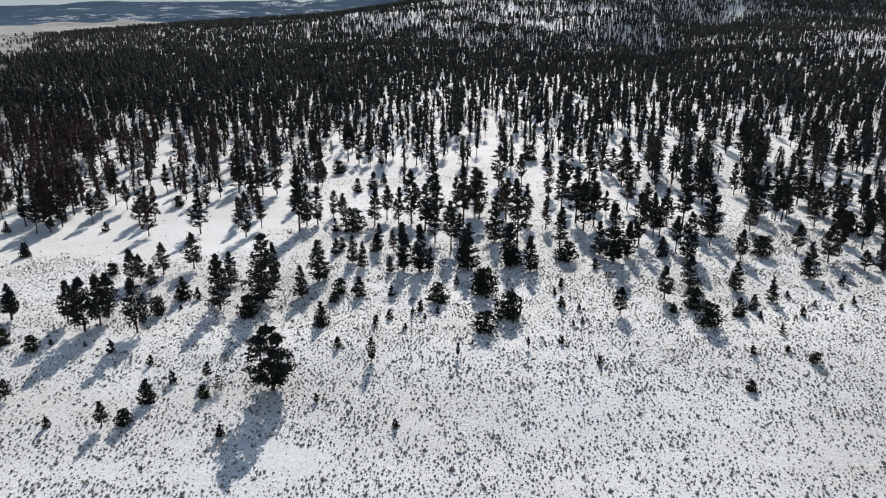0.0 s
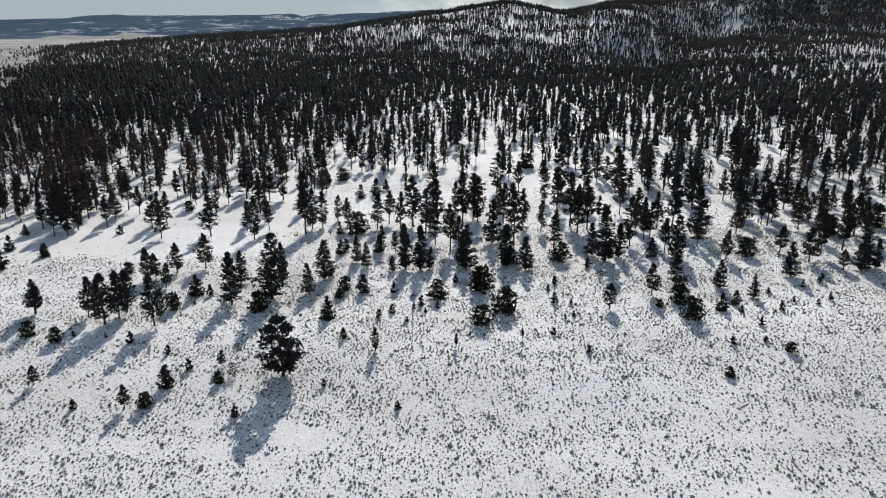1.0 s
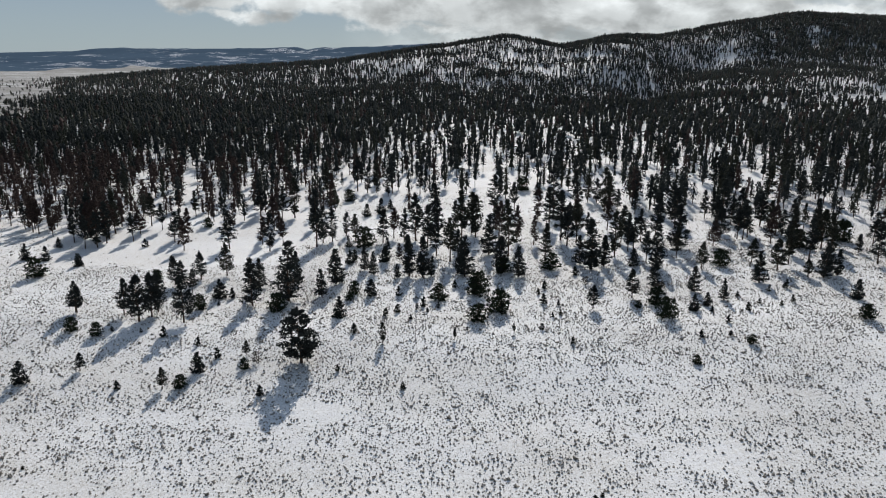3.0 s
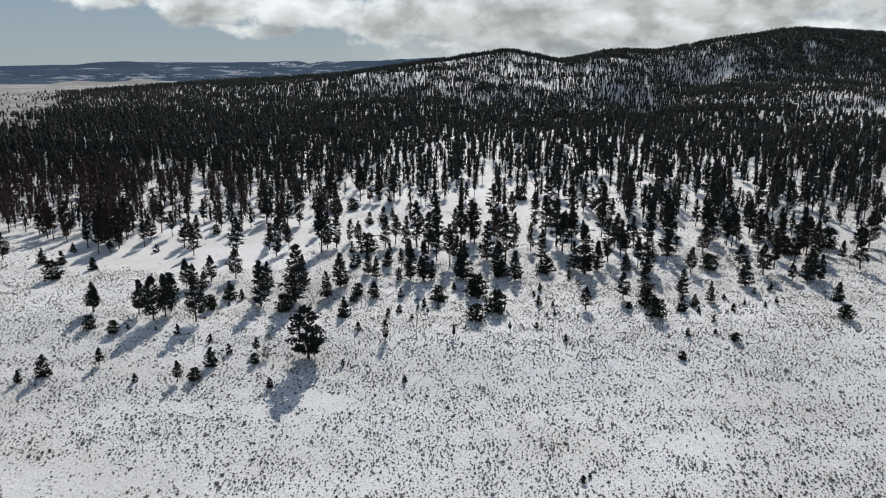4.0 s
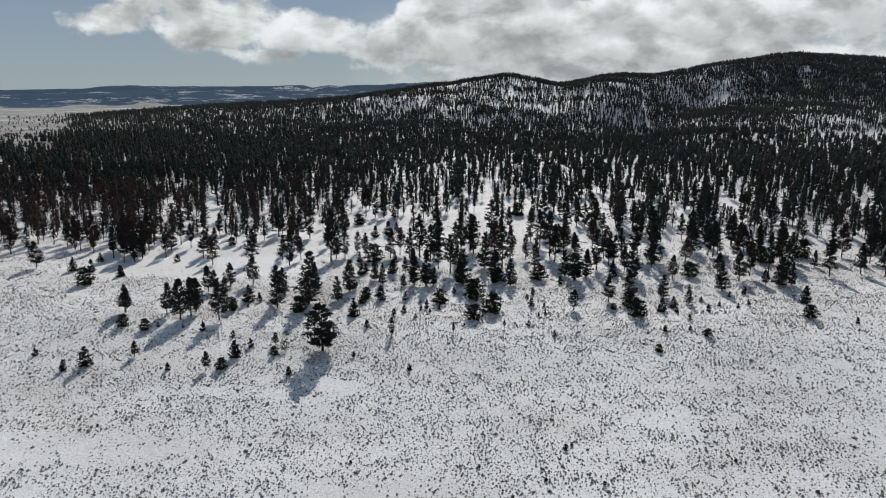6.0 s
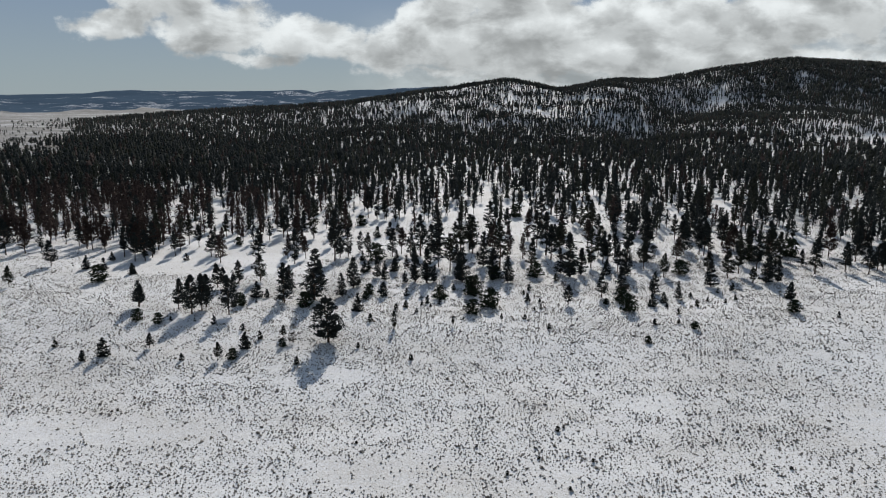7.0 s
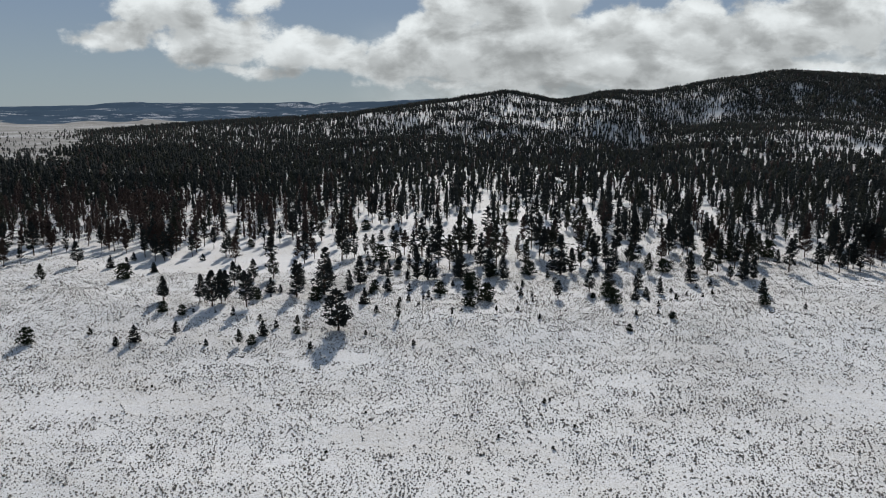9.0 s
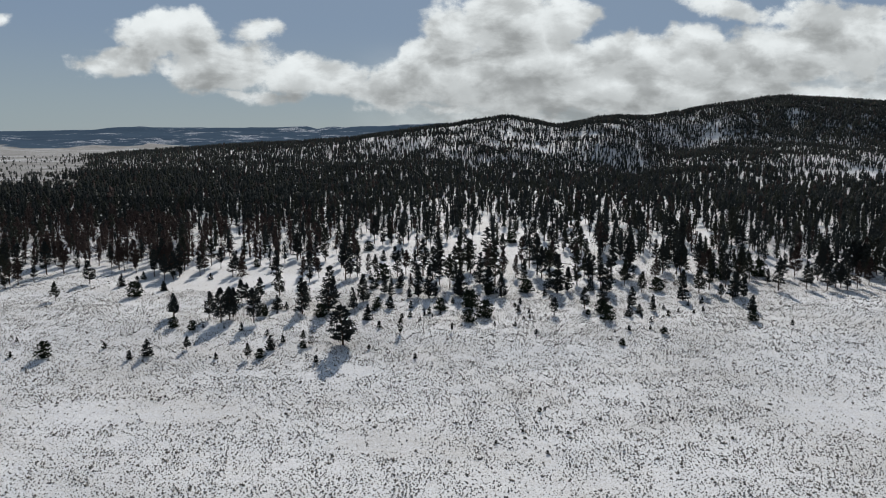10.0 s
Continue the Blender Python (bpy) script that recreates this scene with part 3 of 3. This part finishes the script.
# ---------------------------------------------------------------- the forest behind
# how thickly trees stand, 0 to 1: a row for each distance from the meadow, a column for each bearing
BEARING = [-0.58, -0.45, -0.30, -0.15, 0.0, 0.15, 0.30, 0.45, 0.60]
FLAT_D = [330, 365, 430, 480, 550, 620, 710, 825, 950]
FLAT_TREES = [
    (0.49, 0.48, 0.34, 0.31, 0.28, 0.28, 0.29, 0.44, 0.43),
    (0.62, 0.59, 0.38, 0.28, 0.26, 0.30, 0.32, 0.44, 0.48),
    (0.86, 0.79, 0.50, 0.47, 0.29, 0.31, 0.37, 0.46, 0.54),
    (0.98, 0.90, 0.49, 0.53, 0.30, 0.32, 0.36, 0.43, 0.68),
    (0.98, 0.98, 0.77, 0.56, 0.37, 0.34, 0.36, 0.43, 0.75),
    (0.98, 0.98, 0.98, 0.76, 0.42, 0.36, 0.49, 0.55, 0.80),
    (0.98, 0.98, 0.98, 0.94, 0.50, 0.41, 0.54, 0.58, 0.80),
    (0.97, 0.98, 0.98, 0.98, 0.57, 0.50, 0.62, 0.61, 0.64),
    (0.83, 0.98, 0.98, 0.98, 0.78, 0.76, 0.80, 0.68, 0.65),
]
SLOPE_D = [1000, 1060, 1140, 1200, 1260, 1340, 1400, 1480]
SLOPE_TREES = [
    (0.19, 0.32, 0.42, 0.56, 0.68, 0.62, 0.65, 0.49, 0.49),
    (0.15, 0.28, 0.46, 0.56, 0.73, 0.73, 0.68, 0.51, 0.51),
    (0.13, 0.31, 0.56, 0.73, 0.73, 0.73, 0.81, 0.46, 0.42),
    (0.09, 0.25, 0.57, 0.62, 0.40, 0.40, 0.97, 0.49, 0.46),
    (0.09, 0.22, 0.37, 0.43, 0.36, 0.43, 0.72, 0.36, 0.36),
    (0.09, 0.22, 0.28, 0.38, 0.41, 0.50, 0.58, 0.98, 0.98),
    (0.11, 0.22, 0.27, 0.38, 0.41, 0.50, 0.63, 0.98, 0.98),
    (0.11, 0.22, 0.30, 0.40, 0.45, 0.55, 0.63, 0.98, 0.98),
]


def from_table(rows_at, rows, d, u):
    """The table's value at distance d and bearing u, even between its entries."""
    rows = np.array(rows)
    a = np.interp(d, rows_at, np.arange(len(rows_at)))
    b = np.interp(u, BEARING, np.arange(len(BEARING)))
    i, j = np.minimum(a.astype(int), len(rows_at) - 2), np.minimum(b.astype(int), len(BEARING) - 2)
    fa, fb = a - i, b - j
    return (rows[i, j] * (1 - fb) + rows[i, j + 1] * fb) * (1 - fa) + (rows[i + 1, j] * (1 - fb) + rows[i + 1, j + 1] * fb) * fa


def snowy_plain(x, y):
    """1 on the open plain to the west, 0 in the forest."""
    d = y + 98.5
    u = x / np.maximum(d, 100)
    return smooth(0, 1, (-0.50 - u + 0.03 * waves(x, y, 150, 44, 2)) / 0.03) * smooth(680, 745, d + 40 * waves(x, y, 120, 45, 2))


def density(x, y):
    """Share of the forest's planting spots that carry a tree."""
    d = y + 98.5
    u = x / np.maximum(d, 100)
    glade = smooth(-52, -40, x) * (1 - smooth(-14, -4, x))
    open_snow = smooth(-50, -40, x) * (1 - smooth(56, 68, x)) * smooth(226, 234, y + 5 * waves(x, y, 40, 48, 2)) * (1 - smooth(276, 292, y + 8 * waves(x, y, 40, 49, 2)))
    edge = 206 + 10 * waves(x, y, 60, 41, 2) + 48 * glade - 16 * smooth(-18, -5, x) - 16 * smooth(85, 105, x) - 16 * (1 - smooth(-185, -150, x))
    p = np.where(d < 998, from_table(FLAT_D, FLAT_TREES, d, u), from_table(SLOPE_D, SLOPE_TREES, d + 25 * waves(x, y, 160, 61, 2), u))
    p = p * np.clip(1 + 0.50 * waves(x, y, 21, 52, 2) + 0.45 * waves(x, y, 70, 42, 3), 0.1, 2.2)
    p = p * (1 + 0.5 * smooth(140, 165, x) * (1 - smooth(250, 290, y)) + 0.15 * smooth(75, 95, x) * (1 - smooth(270, 330, y)))
    p = p * smooth(-4, 6, y - edge) * (1 - 0.30 * smooth(-30, -5, x) * (1 - smooth(235, 265, y)))
    p = p * (1 - 0.85 * open_snow)
    # the snowy plain beyond, with few trees
    p = p * (1 - 0.80 * snowy_plain(x, y))
    # a level opening and bald patches on the slope
    opening = smooth(0.455, 0.475, u) * (1 - smooth(18, 36, np.abs(d - 980 - 60 * (u - 0.5)))) + 0.38 * smooth(0.44, 0.48, u) * (1 - smooth(50, 90, np.abs(d - 1120))) * (0.75 + 0.5 * waves(x, y, 70, 47, 2))
    bald = np.exp(-((u + 0.205) / 0.02) ** 2 - ((d - 1440) / 60) ** 2) + 0.8 * np.exp(-((u - 0.11) / 0.06) ** 2 - ((d - 1185) / 16) ** 2) + 0.85 * np.exp(-((u - 0.355) / 0.022) ** 2 - ((d - 1400) / 55) ** 2) + 0.75 * np.exp(-((u - 0.46) / 0.010) ** 2 - ((d - 1480) / 60) ** 2) + 0.5 * np.exp(-((u - 0.58) / 0.03) ** 2 - ((d - 1430) / 30) ** 2)
    return np.clip(p * (1 - 0.9 * np.clip(opening, 0, 1)) * (1 - 0.9 * np.clip(bald, 0, 1)), 0, 1)


PLACED = np.array([t[:2] for t in STAND_WEST + STAND_EAST + STAND_BACK + STAND_HOLLOW + DENSE_PINES + YOUNG_CONIFERS + JUNIPERS])


def spots(seed, y0, y1, cell):
    """Uneven planting spots of the forest between two distances."""
    r = np.random.RandomState(seed)
    half = 0.66 * (y1 + 98.5) + 15
    xs, ys = np.meshgrid(np.arange(-half, half, cell), np.arange(y0, y1, cell))
    x = (xs + r.uniform(-0.48, 0.48, xs.shape) * cell).ravel()
    y = (ys + r.uniform(-0.48, 0.48, ys.shape) * cell).ravel()
    keep = (np.abs(x) < 0.66 * (y + 98.5) + 15) & (r.uniform(size=x.shape) < density(x, y))
    x, y = x[keep], y[keep]
    if y0 < 330:
        room = np.hypot(x[:, None] - PLACED[None, :, 0], y[:, None] - PLACED[None, :, 1]).min(1) > 3.5
        x, y = x[room], y[room]
    return x, y, r


def stand(name, seed, y0, y1, cell, shapes, tall, label):
    """A stretch of forest as one mesh of many trees."""
    x, y, r = spots(seed, y0, y1, cell)
    z = ground_z(x, y)
    grow = tall * r.uniform(0.62, 1.28, len(x)) * (1 + 0.12 * waves(x, y, 80, 51, 2))
    plain = snowy_plain(x, y)
    grow = grow * (1 - 0.45 * plain)
    which = r.randint(0, len(shapes), len(x))
    rust = 0.6 * smooth(0, 1, (-30 - x) / 90) * (1 - smooth(330, 420, y)) + 0.08
    tone = np.where(r.uniform(size=len(x)) < rust, 2, (r.uniform(size=len(x)) < 0.3).astype(int))
    vs, fs, ms, o = [], [], [], 0
    for i, ((wv, wf), (lv, lf)) in enumerate(shapes):
        pick = np.where(which == i)[0]
        v, f = np.concatenate([wv, lv]), np.concatenate([wf, lf + len(wv)])
        a = r.uniform(0, 6.283, len(pick))
        g = grow[pick]
        wide = g * r.uniform(1.0, 1.42, len(pick)) * (1 + 0.7 * plain[pick]) * (1 + 0.5 * smooth(1230, 1330, y[pick]) * smooth(0.36, 0.46, x[pick] / y[pick]))
        px = (v[None, :, 0] * np.cos(a)[:, None] - v[None, :, 1] * np.sin(a)[:, None]) * wide[:, None] + x[pick][:, None]
        py = (v[None, :, 0] * np.sin(a)[:, None] + v[None, :, 1] * np.cos(a)[:, None]) * wide[:, None] + y[pick][:, None]
        pz = v[None, :, 2] * g[:, None] + z[pick][:, None] - 0.05
        vs.append(np.stack([px, py, pz], -1).reshape(-1, 3))
        fs.append((f[None] + (o + np.arange(len(pick)) * len(v))[:, None, None]).reshape(-1, 3))
        ms.append(np.where(np.arange(len(f))[None] < len(wf), 0, 1 + tone[pick][:, None]).ravel())
        o += len(pick) * len(v)
    ob = part(name, mesh_of(name, np.concatenate(vs), np.concatenate(fs), [BARK, GREEN, OLIVE, RUST], np.concatenate(ms)))
    tagged(ob, label, "forest", kind="stuff")
    return ob


def layered(seed, base, outline, layers, sides, sprays, size, radius=0.012, core=1.0):
    """A far tree of unit height: a trunk, ragged tiers of boughs, and loose sprays that break the outline."""
    r = np.random.RandomState(seed)
    wood = tube([(0, 0, -0.02), (0, 0, base + 0.15)], [radius * 1.2, radius * 0.8], 3)
    if layers < 3:
        wood = (np.array([(radius, -radius, -0.02), (-radius, -radius, -0.02), (0, radius, -0.02), (0, 0, base + 0.3)]), np.array([(0, 1, 3), (1, 2, 3), (2, 0, 3)]))
    leaves = []
    edges = np.linspace(base, 1.0, layers + 1)
    for i in range(layers):
        lo, top = edges[i] - 0.03, min(1.0, edges[i + 1] + 0.35 * (1 - base) / layers)
        turn = r.uniform(0, 6.28)
        a = turn + np.arange(sides) * 6.2832 / sides
        rad = core * outline((lo - base) / (1 - base) if lo > base else 0.0) * r.uniform(0.6, 1.2, sides)
        off = r.normal(size=2) * 0.012
        ring = np.stack([rad * np.cos(a) + off[0], rad * np.sin(a) + off[1], lo + r.uniform(-0.05, 0.05, sides)], 1)
        v = np.concatenate([ring, [[off[0], off[1], top]]])
        f = np.array([(j, (j + 1) % sides, sides) for j in range(sides)])
        leaves.append((v, f))
    if sprays:
        h = base + (1 - base) * r.uniform(0, 0.97, sprays)
        ang = np.arange(sprays) * 2.4
        rad = np.array([outline(v) for v in (h - base) / (1 - base)]) * r.uniform(0.45, 1.05, sprays)
        c = np.stack([rad * np.cos(ang), rad * np.sin(ang), h], 1)
        leaves.append(tufts(r, c, np.stack([np.cos(ang), np.sin(ang), 0 * h + 0.2], 1), size, 1, 0.7, 0.36))
    return wood, joined(leaves)


OUTLINES = (tall_crown, tiered_crown, slim_crown, topped_crown, spire_crown, tall_crown, full_crown)
FRONT_SHAPES = [layered(560 + i, (0.26, 0.16, 0.34, 0.22)[i % 4], OUTLINES[i % 7], 5, 6, 190, 0.046, core=0.42) for i in range(14)]
NEAR_SHAPES = [layered(600 + i, (0.30, 0.20, 0.36, 0.25)[i % 4], OUTLINES[i % 7], 4, 6, 110, 0.052, core=0.55) for i in range(14)]
MID_SHAPES = [layered(640 + i, (0.32, 0.22, 0.38, 0.26)[i % 4], OUTLINES[i % 6], 3, 5, 17, 0.085, core=0.88) for i in range(12)]
FAR_SHAPES = [layered(680 + i, (0.24, 0.12, 0.18)[i % 3], (tall_crown, slim_crown, full_crown, topped_crown)[i % 4], 2, 4, 3, 0.13, core=1.0) for i in range(10)]

# the front rows of the forest, tree by tree
fx, fy, fr = spots(301, 165, 232, 6.2)
for x, y in zip(fx, fy):
    west = 0.6 if x < -60 else 0.12
    plant("tall" if fr.rand() < 0.8 else "open", float(x), float(y), float(fr.uniform(8.5, 14)), "pine_tree", "tall slender pine with a narrow crown in the forest's front rows",
          "tree", RUST if fr.rand() < west else (GREEN if fr.rand() < 0.7 else OLIVE), "tall pines of the forest edge")
stand("pine_forest", 302, 232, 325, 6.2, FRONT_SHAPES, 12.2, "open pine stand with snow and long shadows between the trunks")
stand("pine_forest", 305, 325, 470, 6.2, NEAR_SHAPES, 12.4, "open pine forest with snow and long shadows between the trunks")
stand("pine_forest", 303, 470, 900, 6.2, MID_SHAPES, 11.6, "dense dark pine forest on the valley floor")
stand("hill_forest", 304, 900, 1560, 3.9, FAR_SHAPES, 8.2, "pines dotted over snowy hill slopes")


# ---------------------------------------------------------------- fallen trees
def fallen_log(x0, y0, x1, y1, thick):
    """A grey fallen trunk lying in the snow, with broken branch stubs."""
    a, b = np.array((x0, y0)), np.array((x1, y1))
    long = float(np.hypot(*(b - a)))
    r = np.random.RandomState(int(long * 10))
    hs = np.linspace(0, 1, 9)
    v, f = tube([(0.15 * math.sin(5 * h), 0, h * long) for h in hs], [thick * (1 - 0.65 * h) * r.uniform(0.92, 1.08) for h in hs], 8)
    log = new("fallen_log")
    tagged(log, "grey-brown fallen tree trunk lying across forest snow", "log", "fallen logs")
    part("trunk", mesh_of("trunk", v, f, [GREY_WOOD], shade=True), log)
    for i in range(7):
        h, t = r.uniform(0.3, 0.95) * long, r.uniform(0, 6.28)
        stub = part("branch_stub", mesh_of("branch_stub", *limb((0, 0, h), (math.cos(t) * 0.8, math.sin(t) * 0.8, h + 0.4), 0.05), [GREY_WOOD]), log)
    z0, z1 = float(ground_z(x0, y0)) + thick * 0.7, float(ground_z(x1, y1)) + thick * 0.35
    log.matrix_basis = Matrix.Translation((x0, y0, z0)) @ Vector((x1 - x0, y1 - y0, z1 - z0)).to_track_quat("Z", "Y").to_matrix().to_4x4()


fallen_log(38.8, 243.9, 55.8, 229.6, 0.32)
fallen_log(27.3, 251.7, 22.0, 257.2, 0.28)


# ---------------------------------------------------------------- brush
def brush(name, seed, cell, y0, y1, width, tall, blades, label, outer=False, bare=0.5, uneven=0.25, sides=5):
    """Low brush, one clump to a planting cell, thinned where the snow lies open; outer: the sparser brush farther off to the sides."""
    r = np.random.RandomState(seed)
    half = 230 if outer else 0.68 * (y1 + 98.5) + 24
    xs, ys = np.meshgrid(np.arange(-half, half, cell), np.arange(y0, y1, cell))
    x = (xs + r.uniform(-0.46, 0.46, xs.shape) * cell).ravel()
    y = (ys + r.uniform(-0.46, 0.46, ys.shape) * cell).ravel()
    reach = np.minimum(0.68 * (y + 98.5) + 10 - np.abs(x), 1.5 * (y - 15))
    inside = reach > r.uniform(-14, 0, len(x)) if not outer else reach > 0
    p = 0.92 + 0.18 * waves(x * 0.4, y, 14, 402, 3) + 0.17 * waves(x, y, 50, 77, 2)
    p = p * (1 - 0.4 * smooth(150, 190, y) * (1 - smooth(50, 80, x))) * (1 - bare * smooth(0, 1, (x - 70 - 0.7 * np.maximum(y - 100, 0) + 8 * waves(x, y, 40, 79, 2)) / 14) * smooth(58, 74, y))
    p = p * (1 - 0.95 * smooth(176, 183, y + 2 * waves(x, y, 30, 78, 1)) * smooth(-150, -125, x) * (1 - smooth(-60, -40, x)))
    p = p * (1 - 0.15 * (1 - smooth(-75, -50, x)))
    for cx, cy, rx, ry in ((-13, 53, 15, 6.5), (-24, 94, 7, 4.5), (20, 49, 5, 4), (-76, 68, 30, 7), (92, 67, 14, 10), (-41, 111, 6, 3), (44, 78, 9, 4), (-72, 131, 13, 4.5)):
        p = p * (1 - 0.85 * np.exp(-(((x - cx) / rx) ** 2 + ((y - cy) / ry) ** 2) ** 2 + 0.5 * waves(x, y, 9, 80, 2)).clip(0, 1))
    keep = (~inside if outer else inside) & (r.uniform(size=len(x)) < p)
    x, y = x[keep], y[keep]
    n = len(x)
    s = width * np.clip(np.exp(r.normal(size=n) * uneven), 0.45, 1.7)
    base = np.stack([x, y, ground_z(x, y)], 1)
    # a low uneven dome of twigs
    a = r.uniform(0, 6.283, (n, 1)) + np.arange(sides) * 6.2832 / sides
    rim = np.stack([np.cos(a), np.sin(a), 0 * a], 2) * (s[:, None] * r.uniform(0.65, 1.15, (n, sides)))[:, :, None] + base[:, None] + (0, 0, -0.03)
    top = base[:, None] + np.stack([r.normal(size=n) * 0.25, r.normal(size=n) * 0.25, r.uniform(0.8, 1.3, n) * tall], 1)[:, None] * s[:, None, None]
    dome = np.concatenate([rim, top], 1)
    fan = np.array([(k, (k + 1) % sides, sides) for k in range(sides)])
    # loose twigs that break its outline
    d = r.normal(size=(n, blades, 3)) * (1, 1, 0.6)
    d[..., 2] = np.abs(d[..., 2]) + 0.35
    d /= np.linalg.norm(d, axis=2, keepdims=True)
    side = np.cross(d, r.normal(size=(n, blades, 3)))
    side /= np.linalg.norm(side, axis=2, keepdims=True) + 1e-9
    size = s[:, None, None] * r.uniform(1.0, 1.7, (n, blades, 1))
    root = base[:, None] + r.normal(size=(n, blades, 3)) * (0.3, 0.3, 0.0) * s[:, None, None]
    w = side * size * 0.22
    twigs = np.stack([root + w, root - w, root + d * size * (1.0, 1.0, tall)], 2).reshape(-1, 3)
    v = np.concatenate([dome.reshape(-1, 3), twigs])
    f = np.concatenate([(fan[None] + (sides + 1) * np.arange(n)[:, None, None]).reshape(-1, 3), (sides + 1) * n + np.arange(len(twigs)).reshape(-1, 3)])
    ob = part(name, mesh_of(name, v, f, [SAGE if name == "sagebrush" else DRY]))
    tagged(ob, label, "brush", kind="stuff")


brush("sagebrush", 401, 3.6, 6, 215, 0.27, 1.0, 9, "grey-brown sagebrush clumps scattered over the snow", bare=0.3, uneven=0.3, sides=7)
brush("dry_grass", 402, 0.73, 6, 205, 0.195, 1.0, 1, "small grey-brown tufts of brush showing through thin snow", bare=0.35, uneven=0.32)
brush("dry_grass", 405, 0.84, 6, 190, 0.095, 1.1, 0, "fine dry stems showing through thin snow", uneven=0.3, sides=3)
brush("dry_grass", 403, 1.4, 205, 295, 0.22, 1.1, 2, "sparse low brush in a snowy forest glade")
brush("dry_grass", 404, 1.9, -170, 200, 0.2, 1.1, 0, "scattered tufts of brush on the open snowy meadow", outer=True, sides=4)
